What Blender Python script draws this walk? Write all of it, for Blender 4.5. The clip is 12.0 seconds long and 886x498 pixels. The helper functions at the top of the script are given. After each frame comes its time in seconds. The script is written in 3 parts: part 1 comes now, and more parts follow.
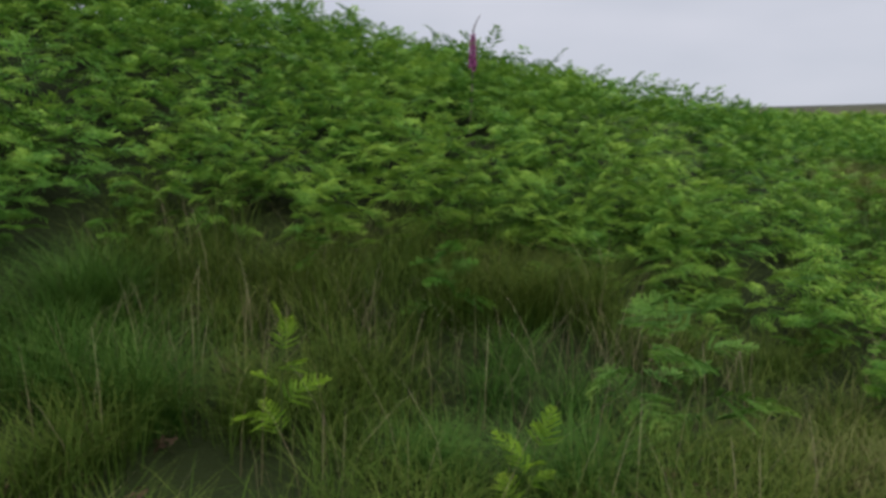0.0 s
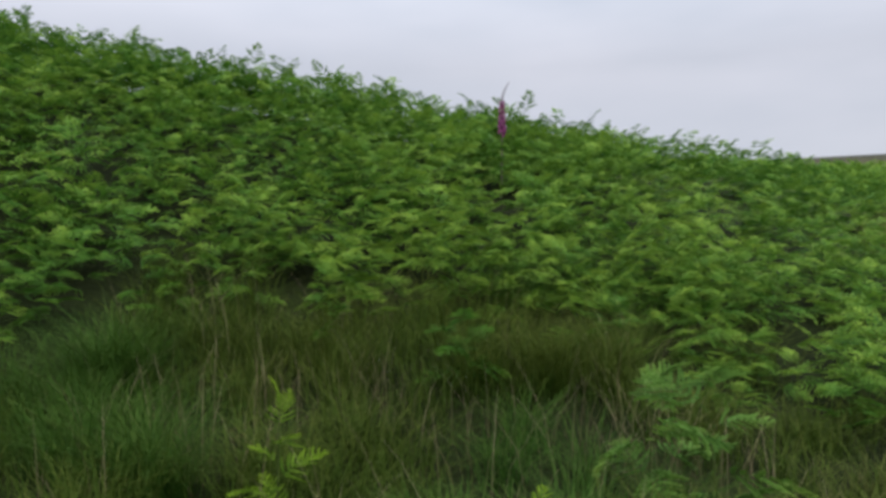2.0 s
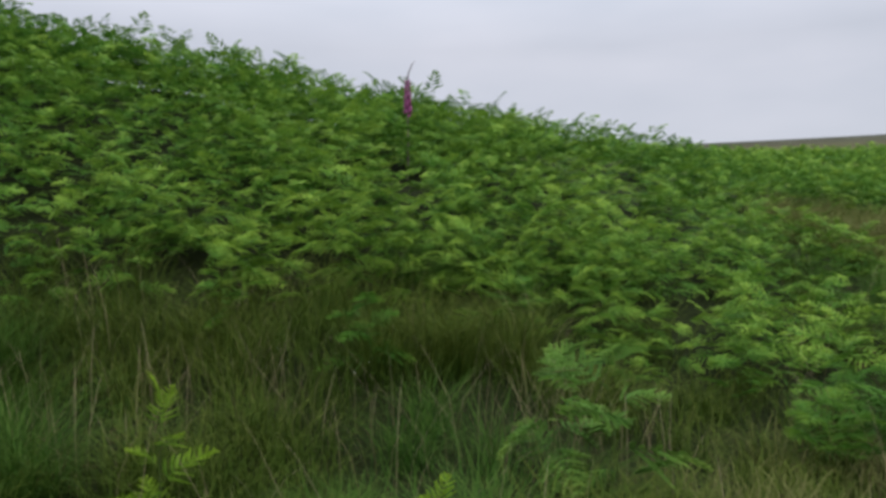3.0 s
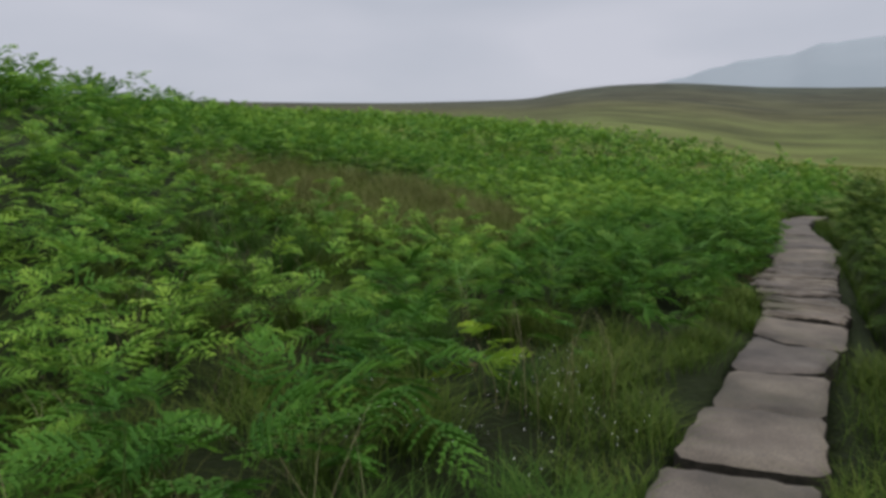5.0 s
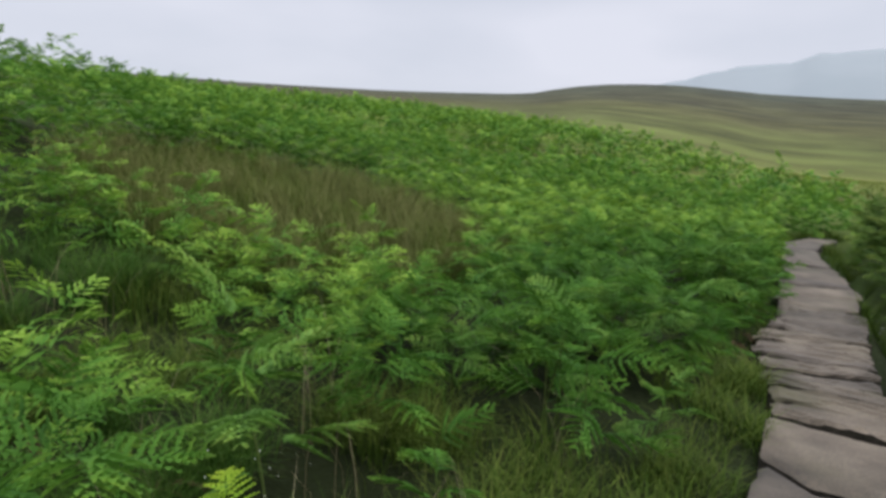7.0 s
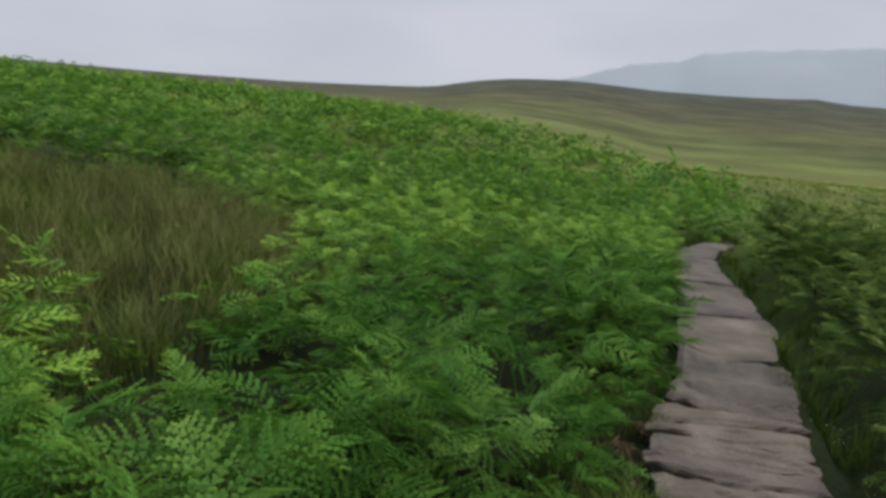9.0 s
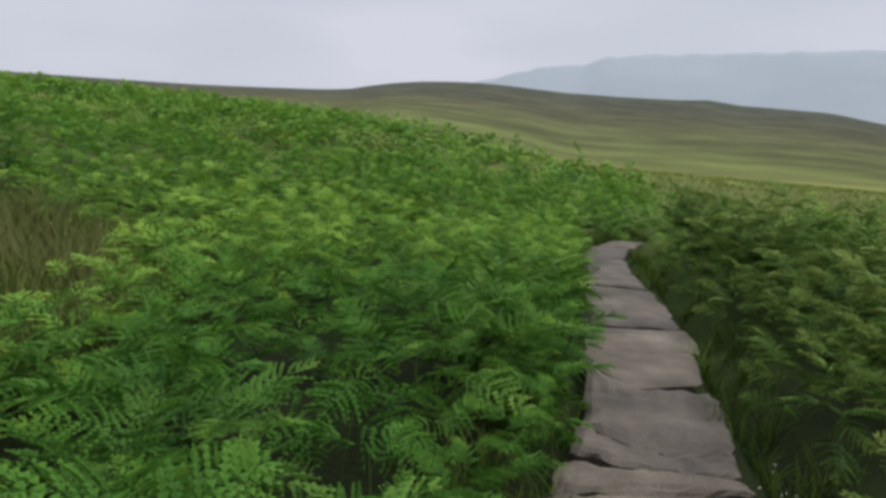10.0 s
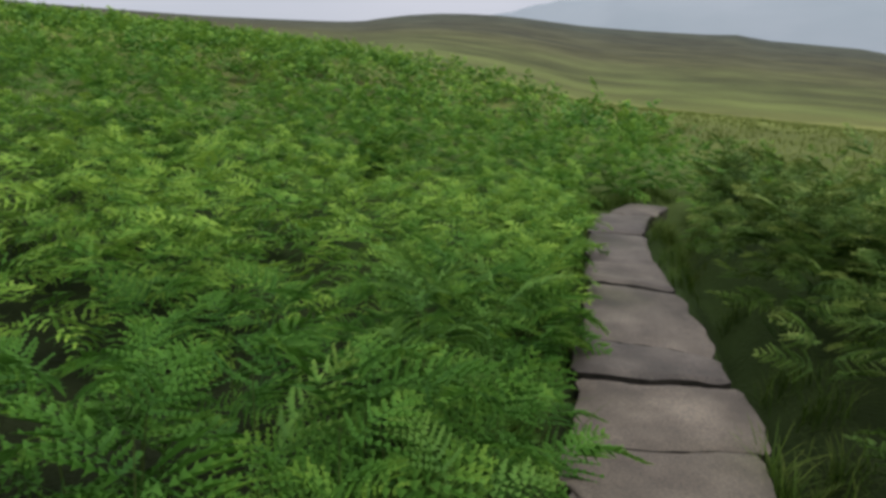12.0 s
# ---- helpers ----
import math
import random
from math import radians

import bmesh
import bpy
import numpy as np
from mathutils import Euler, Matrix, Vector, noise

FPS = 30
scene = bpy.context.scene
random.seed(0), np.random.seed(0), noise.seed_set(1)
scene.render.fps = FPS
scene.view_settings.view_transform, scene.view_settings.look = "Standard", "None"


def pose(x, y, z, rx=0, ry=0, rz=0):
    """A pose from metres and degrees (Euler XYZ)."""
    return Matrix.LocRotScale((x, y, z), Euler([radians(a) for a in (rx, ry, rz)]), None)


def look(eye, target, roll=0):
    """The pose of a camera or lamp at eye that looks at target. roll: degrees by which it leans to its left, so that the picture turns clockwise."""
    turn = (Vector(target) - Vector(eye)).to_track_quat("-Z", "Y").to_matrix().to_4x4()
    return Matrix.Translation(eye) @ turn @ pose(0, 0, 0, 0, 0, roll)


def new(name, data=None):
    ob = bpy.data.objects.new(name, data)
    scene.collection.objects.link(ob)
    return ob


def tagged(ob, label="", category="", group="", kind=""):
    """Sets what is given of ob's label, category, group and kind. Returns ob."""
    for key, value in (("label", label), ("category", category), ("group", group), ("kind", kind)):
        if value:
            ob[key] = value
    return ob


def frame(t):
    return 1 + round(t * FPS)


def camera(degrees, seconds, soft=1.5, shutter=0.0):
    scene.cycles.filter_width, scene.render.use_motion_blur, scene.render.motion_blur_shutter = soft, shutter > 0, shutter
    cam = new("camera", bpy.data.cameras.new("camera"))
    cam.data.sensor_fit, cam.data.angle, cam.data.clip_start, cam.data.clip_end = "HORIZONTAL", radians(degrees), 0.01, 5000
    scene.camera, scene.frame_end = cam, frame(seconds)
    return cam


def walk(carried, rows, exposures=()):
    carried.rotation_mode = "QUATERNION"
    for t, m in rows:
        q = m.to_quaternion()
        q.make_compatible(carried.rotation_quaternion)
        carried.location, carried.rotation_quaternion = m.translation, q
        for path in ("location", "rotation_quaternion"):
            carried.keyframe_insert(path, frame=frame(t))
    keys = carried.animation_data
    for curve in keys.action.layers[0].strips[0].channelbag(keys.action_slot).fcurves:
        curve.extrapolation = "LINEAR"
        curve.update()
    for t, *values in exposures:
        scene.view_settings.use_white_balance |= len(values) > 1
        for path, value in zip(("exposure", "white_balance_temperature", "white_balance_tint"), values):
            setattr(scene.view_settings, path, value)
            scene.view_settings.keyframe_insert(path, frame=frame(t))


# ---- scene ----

# ---- camera and walk ----
cam = camera(69.5, 12.0, soft=3.4)
PATH = [
    (0.0, pose(-0.077, -1.461, 1.489, 81.74, -1.29, 70.44)),
    (0.5, pose(0.101, -1.259, 1.583, 89.76, 3.28, 81.19)),
    (1.0, pose(0.118, -1.234, 1.554, 87.88, 0.29, 78.23)),
    (1.5, pose(0.091, -1.244, 1.569, 87.19, -0.39, 76.51)),
    (2.0, pose(0.017, -1.215, 1.557, 86.94, 0.01, 75.07)),
    (2.5, pose(-0.050, -1.200, 1.550, 86.30, 0.00, 72.50)),
    (2.7, pose(-0.104, -1.193, 1.536, 86.08, -0.07, 70.95)),
    (4.3, pose(0.000, 0.000, 1.550, 84.00, -0.00, 40.00)),
    (4.5, pose(-0.024, 0.275, 1.509, 84.61, -0.47, 36.53)),
    (5.0, pose(-0.050, 0.922, 1.499, 81.72, -0.21, 28.36)),
    (5.5, pose(-0.180, 1.460, 1.509, 80.34, -1.48, 23.76)),
    (6.0, pose(-0.232, 2.043, 1.529, 80.42, -3.22, 28.37)),
    (6.5, pose(-0.333, 2.547, 1.526, 76.59, -4.57, 25.08)),
    (7.0, pose(-0.284, 3.090, 1.565, 80.93, -3.06, 28.05)),
    (9.0, pose(-0.357, 5.368, 1.607, 80.77, -3.28, 19.82)),
    (9.5, pose(-0.308, 5.911, 1.558, 79.38, -2.85, 17.06)),
    (10.0, pose(-0.292, 6.508, 1.519, 81.39, -2.40, 12.29)),
    (10.5, pose(-0.299, 7.051, 1.484, 80.44, -0.80, 13.25)),
    (11.0, pose(-0.252, 7.611, 1.486, 81.17, -1.76, 14.75)),
    (11.5, pose(-0.261, 8.128, 1.524, 79.46, -1.43, 12.91)),
    (12.0, pose(-0.198, 8.683, 1.554, 75.82, -2.76, 13.73)),
]
walk(cam, PATH, exposures=[(0.0, 0.05), (0.6, 0.12), (2.7, 0.12), (4.4, -0.08), (5.5, -0.15), (6.3, 0.03), (7.0, 0.28), (8.0, 0.1), (9.0, -0.06), (9.6, -0.06), (10.4, 0.2), (11.2, 0.22), (12.0, 0.0)])

# ---- overcast sky and a weak wide sun ----
SUN_EL, SUN_AZ = radians(52), radians(85)
world = bpy.data.worlds.new("overcast_sky")
scene.world = world
world.use_nodes = True
wn, wl = world.node_tree.nodes, world.node_tree.links
wn.clear()
w_out = wn.new("ShaderNodeOutputWorld")
w_bg = wn.new("ShaderNodeBackground")
w_sky = wn.new("ShaderNodeTexSky")
w_sky.sky_type, w_sky.sun_disc, w_sky.sun_elevation, w_sky.sun_rotation = "NISHITA", False, SUN_EL, SUN_AZ
w_tc = wn.new("ShaderNodeTexCoord")
w_map = wn.new("ShaderNodeMapping")
w_map.inputs["Scale"].default_value = (1.0, 1.0, 3.2)
w_noise = wn.new("ShaderNodeTexNoise")
w_noise.inputs["Scale"].default_value, w_noise.inputs["Detail"].default_value = 1.9, 4.0
w_noise.inputs["Roughness"].default_value = 0.45
w_ramp = wn.new("ShaderNodeValToRGB")
w_ramp.color_ramp.elements[0].position, w_ramp.color_ramp.elements[0].color = 0.33, (7.2, 7.7, 8.9, 1)
w_ramp.color_ramp.elements[1].position, w_ramp.color_ramp.elements[1].color = 0.68, (9.2, 9.4, 10.6, 1)
w_mix = wn.new("ShaderNodeMix")
w_mix.data_type = "RGBA"
w_mix.inputs["Factor"].default_value = 0.93
wl.new(w_tc.outputs["Generated"], w_map.inputs["Vector"])
wl.new(w_map.outputs["Vector"], w_noise.inputs["Vector"])
wl.new(w_noise.outputs["Fac"], w_ramp.inputs["Fac"])
wl.new(w_sky.outputs["Color"], w_mix.inputs["A"])
wl.new(w_ramp.outputs["Color"], w_mix.inputs["B"])
w_sep = wn.new("ShaderNodeSeparateXYZ")
wl.new(w_tc.outputs["Generated"], w_sep.inputs[0])
w_grad = wn.new("ShaderNodeMapRange")  # an overcast sky is brightest overhead
w_grad.inputs["From Min"].default_value, w_grad.inputs["From Max"].default_value = 0.22, 1.0
w_grad.inputs["To Min"].default_value, w_grad.inputs["To Max"].default_value = 1.0, 3.2
wl.new(w_sep.outputs["Z"], w_grad.inputs["Value"])
w_mul = wn.new("ShaderNodeMix")
w_mul.data_type, w_mul.blend_type = "RGBA", "MULTIPLY"
w_mul.inputs["Factor"].default_value = 1.0
wl.new(w_mix.outputs["Result"], w_mul.inputs["A"])
wl.new(w_grad.outputs["Result"], w_mul.inputs["B"])
wl.new(w_mul.outputs["Result"], w_bg.inputs["Color"])
w_bg.inputs["Strength"].default_value = 0.071
wl.new(w_bg.outputs["Background"], w_out.inputs["Surface"])
sun = new("sun", bpy.data.lights.new("sun", "SUN"))
sun.data.energy, sun.data.angle, sun.data.color = 1.3, radians(20), (1.0, 0.97, 0.92)
sun.matrix_world = look((0, 0, 0), (-math.sin(SUN_AZ) * math.cos(SUN_EL), -math.cos(SUN_AZ) * math.cos(SUN_EL), -math.sin(SUN_EL)))
sun.location = (0, 0, 40)


# ---- materials ----
def material(name):
    m = bpy.data.materials.new(name)
    m.use_nodes = True
    n, l = m.node_tree.nodes, m.node_tree.links
    return m, n, l, n["Principled BSDF"]


def ramp(n, stops):
    r = n.new("ShaderNodeValToRGB")
    e = r.color_ramp.elements
    while len(e) < len(stops):
        e.new(0.5)
    for el, (p, c) in zip(e, stops):
        el.position, el.color = p, (*c, 1)
    return r


def leaf_material(name, dark, mid, light, translucent=0.22, rough=0.55, grain=9.0, spread=0.55):
    """Foliage: tone along the leaf and from plant to plant, patches of growth, some light through the blade."""
    m, n, l, b = material(name)
    at = n.new("ShaderNodeAttribute")
    at.attribute_name = "tone"
    oi = n.new("ShaderNodeObjectInfo")
    geo = n.new("ShaderNodeNewGeometry")
    big = n.new("ShaderNodeTexNoise")
    big.inputs["Scale"].default_value, big.inputs["Detail"].default_value = 0.5, 4
    fine = n.new("ShaderNodeTexNoise")
    fine.inputs["Scale"].default_value = grain
    for t in (big, fine):
        l.new(geo.outputs["Position"], t.inputs["Vector"])

    def add(a, b2, k):
        q = n.new("ShaderNodeMath")
        q.operation = "MULTIPLY_ADD"
        l.new(b2, q.inputs[0])
        q.inputs[1].default_value = k
        l.new(a, q.inputs[2])
        return q.outputs[0]
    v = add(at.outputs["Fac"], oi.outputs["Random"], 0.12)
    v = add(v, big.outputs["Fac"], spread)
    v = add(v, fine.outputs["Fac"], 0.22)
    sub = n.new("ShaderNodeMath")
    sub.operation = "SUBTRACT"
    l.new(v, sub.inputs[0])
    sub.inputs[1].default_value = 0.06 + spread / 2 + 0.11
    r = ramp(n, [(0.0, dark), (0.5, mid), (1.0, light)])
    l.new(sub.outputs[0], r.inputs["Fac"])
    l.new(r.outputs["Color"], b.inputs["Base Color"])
    b.inputs["Roughness"].default_value = rough
    b.inputs["Specular IOR Level"].default_value = 0.08
    tr = n.new("ShaderNodeBsdfTranslucent")
    l.new(r.outputs["Color"], tr.inputs["Color"])
    mx = n.new("ShaderNodeMixShader")
    mx.inputs["Fac"].default_value = translucent
    l.new(b.outputs["BSDF"], mx.inputs[1])
    l.new(tr.outputs["BSDF"], mx.inputs[2])
    l.new(mx.outputs["Shader"], n["Material Output"].inputs["Surface"])
    return m


M_BRACKEN = leaf_material("bracken_green", (0.018, 0.066, 0.009), (0.074, 0.180, 0.022), (0.225, 0.355, 0.046), 0.25)
M_GRASS = leaf_material("moor_grass", (0.016, 0.038, 0.005), (0.054, 0.098, 0.011), (0.150, 0.172, 0.034), 0.22, 0.6, 14, 0.45)
M_MEADOW = leaf_material("meadow_grass_green", (0.05, 0.08, 0.015), (0.135, 0.170, 0.036), (0.28, 0.28, 0.085), 0.25, 0.7, 4, 0.5)
M_OLIVE = leaf_material("olive_bracken", (0.015, 0.040, 0.007), (0.074, 0.136, 0.020), (0.29, 0.35, 0.085), 0.22)
M_RUSH = leaf_material("rush_green", (0.014, 0.048, 0.006), (0.044, 0.108, 0.013), (0.14, 0.20, 0.04), 0.25, 0.6, 14, 0.3)
M_DRY = leaf_material("dry_grass", (0.11, 0.085, 0.04), (0.24, 0.20, 0.11), (0.42, 0.37, 0.23), 0.2, 0.7, 14, 0.3)
M_BROWN = leaf_material("brown_seed_grass", (0.05, 0.070, 0.016), (0.125, 0.138, 0.040), (0.25, 0.225, 0.095), 0.2, 0.7, 10, 0.3)
M_LITTER = leaf_material("dead_bracken", (0.035, 0.024, 0.014), (0.10, 0.066, 0.036), (0.20, 0.14, 0.08), 0.1, 0.8)
M_STEM = leaf_material("bracken_stem", (0.03, 0.05, 0.012), (0.07, 0.10, 0.025), (0.13, 0.15, 0.05), 0.0, 0.6)
M_YOUNG = leaf_material("young_bracken", (0.07, 0.16, 0.014), (0.19, 0.31, 0.022), (0.40, 0.48, 0.05), 0.3)
M_PALE = leaf_material("pale_bracken", (0.035, 0.10, 0.018), (0.11, 0.22, 0.035), (0.27, 0.37, 0.07), 0.25)


def ground_material():
    m, n, l, b = material("moorland_ground")
    geo = n.new("ShaderNodeNewGeometry")
    sep = n.new("ShaderNodeSeparateXYZ")
    l.new(geo.outputs["Position"], sep.inputs[0])
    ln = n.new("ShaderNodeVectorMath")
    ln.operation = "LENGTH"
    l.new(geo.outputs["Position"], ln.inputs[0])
    big = n.new("ShaderNodeTexNoise")
    big.inputs["Scale"].default_value, big.inputs["Detail"].default_value = 0.035, 6
    mid = n.new("ShaderNodeTexNoise")
    mid.inputs["Scale"].default_value, mid.inputs["Detail"].default_value = 0.14, 5
    fine = n.new("ShaderNodeTexNoise")
    fine.inputs["Scale"].default_value, fine.inputs["Detail"].default_value = 22, 5
    stretch = n.new("ShaderNodeMapping")
    stretch.inputs["Scale"].default_value = (0.5, 0.75, 0.6)
    l.new(geo.outputs["Position"], stretch.inputs["Vector"])
    l.new(stretch.outputs["Vector"], big.inputs["Vector"])
    for t in (mid, fine):
        l.new(geo.outputs["Position"], t.inputs["Vector"])
    # distance zones, with ragged limits; the farthest stop has haze painted in
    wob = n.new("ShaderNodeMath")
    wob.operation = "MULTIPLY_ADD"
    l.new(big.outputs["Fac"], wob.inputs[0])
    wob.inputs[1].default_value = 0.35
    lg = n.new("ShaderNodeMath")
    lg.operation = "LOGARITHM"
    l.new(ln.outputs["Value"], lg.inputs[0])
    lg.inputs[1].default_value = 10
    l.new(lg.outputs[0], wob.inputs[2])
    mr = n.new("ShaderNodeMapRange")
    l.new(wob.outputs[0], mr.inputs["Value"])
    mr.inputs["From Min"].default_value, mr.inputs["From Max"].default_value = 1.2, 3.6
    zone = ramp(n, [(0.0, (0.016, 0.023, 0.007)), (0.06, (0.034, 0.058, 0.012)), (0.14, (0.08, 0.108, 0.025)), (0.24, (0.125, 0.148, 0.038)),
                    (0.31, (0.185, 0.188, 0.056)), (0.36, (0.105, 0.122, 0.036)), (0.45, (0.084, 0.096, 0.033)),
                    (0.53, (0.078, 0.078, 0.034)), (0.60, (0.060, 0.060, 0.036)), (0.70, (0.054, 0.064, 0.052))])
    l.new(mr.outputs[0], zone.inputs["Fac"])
    var = ramp(n, [(0.3, (0.80, 0.80, 0.80)), (0.7, (1.14, 1.14, 1.12))])
    l.new(mid.outputs["Fac"], var.inputs["Fac"])
    mul = n.new("ShaderNodeMix")
    mul.data_type, mul.blend_type = "RGBA", "MULTIPLY"
    mul.inputs["Factor"].default_value = 1
    l.new(zone.outputs["Color"], mul.inputs["A"])
    l.new(var.outputs["Color"], mul.inputs["B"])
    patch = n.new("ShaderNodeTexNoise")
    patch.inputs["Scale"].default_value, patch.inputs["Detail"].default_value = 0.09, 8
    l.new(stretch.outputs["Vector"], patch.inputs["Vector"])
    pr = ramp(n, [(0.36, (0.68, 0.64, 0.60)), (0.64, (1.22, 1.22, 1.08))])
    l.new(patch.outputs["Fac"], pr.inputs["Fac"])
    mul2 = n.new("ShaderNodeMix")
    mul2.data_type, mul2.blend_type = "RGBA", "MULTIPLY"
    mul2.inputs["Factor"].default_value = 1
    l.new(mul.outputs["Result"], mul2.inputs["A"])
    l.new(pr.outputs["Color"], mul2.inputs["B"])
    l.new(mul2.outputs["Result"], b.inputs["Base Color"])
    b.inputs["Roughness"].default_value = 0.95
    b.inputs["Specular IOR Level"].default_value = 0.1
    bump = n.new("ShaderNodeBump")
    bump.inputs["Strength"].default_value, bump.inputs["Distance"].default_value = 0.6, 0.05
    l.new(fine.outputs["Fac"], bump.inputs["Height"])
    l.new(bump.outputs["Normal"], b.inputs["Normal"])
    return m


def stone_material():
    m, n, l, b = material("gritstone")
    tc = n.new("ShaderNodeNewGeometry")
    oi = n.new("ShaderNodeObjectInfo")
    a = n.new("ShaderNodeTexNoise")
    a.inputs["Scale"].default_value, a.inputs["Detail"].default_value = 3.0, 6
    g = n.new("ShaderNodeTexNoise")
    g.inputs["Scale"].default_value, g.inputs["Detail"].default_value = 90, 4
    st = n.new("ShaderNodeTexNoise")
    st.inputs["Scale"].default_value, st.inputs["Detail"].default_value = 1.1, 5
    for t in (a, g, st):
        l.new(tc.outputs["Position"], t.inputs["Vector"])
    r1 = ramp(n, [(0.3, (0.050, 0.041, 0.031)), (0.5, (0.093, 0.078, 0.061)), (0.72, (0.148, 0.127, 0.101))])
    l.new(a.outputs["Fac"], r1.inputs["Fac"])
    r2 = ramp(n, [(0.35, (0.7, 0.7, 0.72)), (0.65, (1.2, 1.17, 1.12))])
    l.new(g.outputs["Fac"], r2.inputs["Fac"])
    r3 = ramp(n, [(0.34, (0.55, 0.58, 0.42)), (0.46, (0.85, 0.84, 0.78)), (0.60, (1.05, 1.03, 1.0))])
    l.new(st.outputs["Fac"], r3.inputs["Fac"])
    r4 = ramp(n, [(0.0, (0.80, 0.79, 0.80)), (1.0, (1.18, 1.14, 1.06))])
    l.new(oi.outputs["Random"], r4.inputs["Fac"])
    last = r1.outputs["Color"]
    for r in (r2, r3, r4):
        mx = n.new("ShaderNodeMix")
        mx.data_type, mx.blend_type = "RGBA", "MULTIPLY"
        mx.inputs["Factor"].default_value = 1
        l.new(last, mx.inputs["A"])
        l.new(r.outputs["Color"], mx.inputs["B"])
        last = mx.outputs["Result"]
    l.new(last, b.inputs["Base Color"])
    b.inputs["Roughness"].default_value = 0.85
    add = n.new("ShaderNodeMath")
    add.operation = "MULTIPLY_ADD"
    l.new(g.outputs["Fac"], add.inputs[0])
    add.inputs[1].default_value = 0.15
    l.new(a.outputs["Fac"], add.inputs[2])
    bump = n.new("ShaderNodeBump")
    bump.inputs["Strength"].default_value, bump.inputs["Distance"].default_value = 0.7, 0.02
    l.new(add.outputs[0], bump.inputs["Height"])
    l.new(bump.outputs["Normal"], b.inputs["Normal"])
    return m


def plain(name, stops, scale=20.0, rough=0.6):
    m, n, l, b = material(name)
    t = n.new("ShaderNodeTexNoise")
    t.inputs["Scale"].default_value, t.inputs["Detail"].default_value = scale, 5
    geo = n.new("ShaderNodeNewGeometry")
    l.new(geo.outputs["Position"], t.inputs["Vector"])
    r = ramp(n, [(0.3, stops[0]), (0.7, stops[1])])
    l.new(t.outputs["Fac"], r.inputs["Fac"])
    l.new(r.outputs["Color"], b.inputs["Base Color"])
    b.inputs["Roughness"].default_value = rough
    b.inputs["Specular IOR Level"].default_value = 0.2
    return m


M_GROUND, M_STONE = ground_material(), stone_material()
# the ridge is coloured pale blue-grey to stand in for haze
M_RIDGE = plain("ridge_haze_tint", ((0.235, 0.265, 0.275), (0.265, 0.29, 0.30)), 0.004, 1.0)
M_FOX = plain("foxglove_pink", ((0.24, 0.05, 0.16), (0.38, 0.11, 0.27)), 60)
M_BUD = plain("foxglove_bud", ((0.10, 0.09, 0.07), (0.18, 0.11, 0.13)), 60)
M_PEAT_SHADE = plain("peat_and_shade", ((0.018, 0.016, 0.011), (0.04, 0.034, 0.024)), 30, 0.9)
M_WHITE = plain("white_petals", ((0.62, 0.62, 0.55), (0.80, 0.80, 0.74)), 80)


# ---- the lie of the land ----
def sstep(a, b, v):
    t = np.clip((v - a) / (b - a), 0, 1)
    return t * t * (3 - 2 * t)


def path_mid(y):
    return 0.5 * (path_left(y) + path_right(y))


BEND = ((0, 0.0), (15.6, 0.0), (16.4, 0.10), (17.2, 0.36), (18.0, 0.85), (30, 9.0))


def path_left(y):
    return (np.interp(y, (0, 4, 5, 6, 6.6, 7.6, 8.4, 9.0, 9.6, 11, 14), (-0.46, -0.46, -0.35, -0.28, -0.19, -0.17, -0.29, -0.34, -0.22, -0.19, -0.17))
            + np.interp(y, *zip(*BEND)))


def path_right(y):
    return (np.interp(y, (0, 4, 5, 5.8, 6.5, 7.4, 9.0, 10.5, 11.3, 12.2, 13.2, 14.4, 16), (0.22, 0.20, 0.21, 0.27, 0.44, 0.50, 0.50, 0.56, 0.63, 0.62, 0.53, 0.42, 0.38))
            + np.interp(y, *zip(*BEND)))


PATH_END = 17.45


def far_skyline(az):
    """Elevation of the moor's skyline, in degrees, by compass bearing from +y."""
    return np.interp(az, (-180, -110, -60, -45, -33, -28, -23, -20.8, -18.6, -16.7, -14.2, -11.5, -9, -6.8, -2, 2.8, 7.3, 9.8, 11.5, 15, 18.3, 22, 30, 60, 180),
                     (3.2, 3.4, 4.4, 4.5, 4.65, 4.78, 4.92, 5.05, 5.5, 5.8, 6.05, 6.12, 6.1, 5.95, 5.5, 5.25, 5.08, 5.1, 4.72, 4.45, 4.15, 3.3, 2.8, 2.4, 3.2))


def near_ground(x, y):
    """Level along the path; a bank that steepens to the near end of the walk and runs up to a crest."""
    s = np.maximum(-x - 2.5, 0)
    top = 8.2 + 7.0 * sstep(2, 13, y)
    s = s * top / (s ** 5 + top ** 5) ** 0.2
    rise = 2.80 - 0.135 * np.clip(y, -7, 9) - 0.06 * np.clip(y - 9, 0, 18) + 0.06 * np.clip(2 - y, 0, 9) + 0.24 * np.exp(-((y - 2) / 4) ** 2)
    z = rise / 5.36 * s * s / (s + 3) - 0.04 * np.maximum(0, -x - top - 4)
    z = z + 0.012 * np.maximum(0, y - 7)
    # a ditch added along the right verge so that it falls into shade
    z = z - 0.05 * np.maximum(0, x - 1.5) * sstep(0, 6, x) - (0.40 * np.exp(-((x - 0.90) / 0.17) ** 2) + 0.10 * sstep(0.9, 1.4, x)) * sstep(5.0, 7.5, y) * sstep(20, 16, y)
    return z


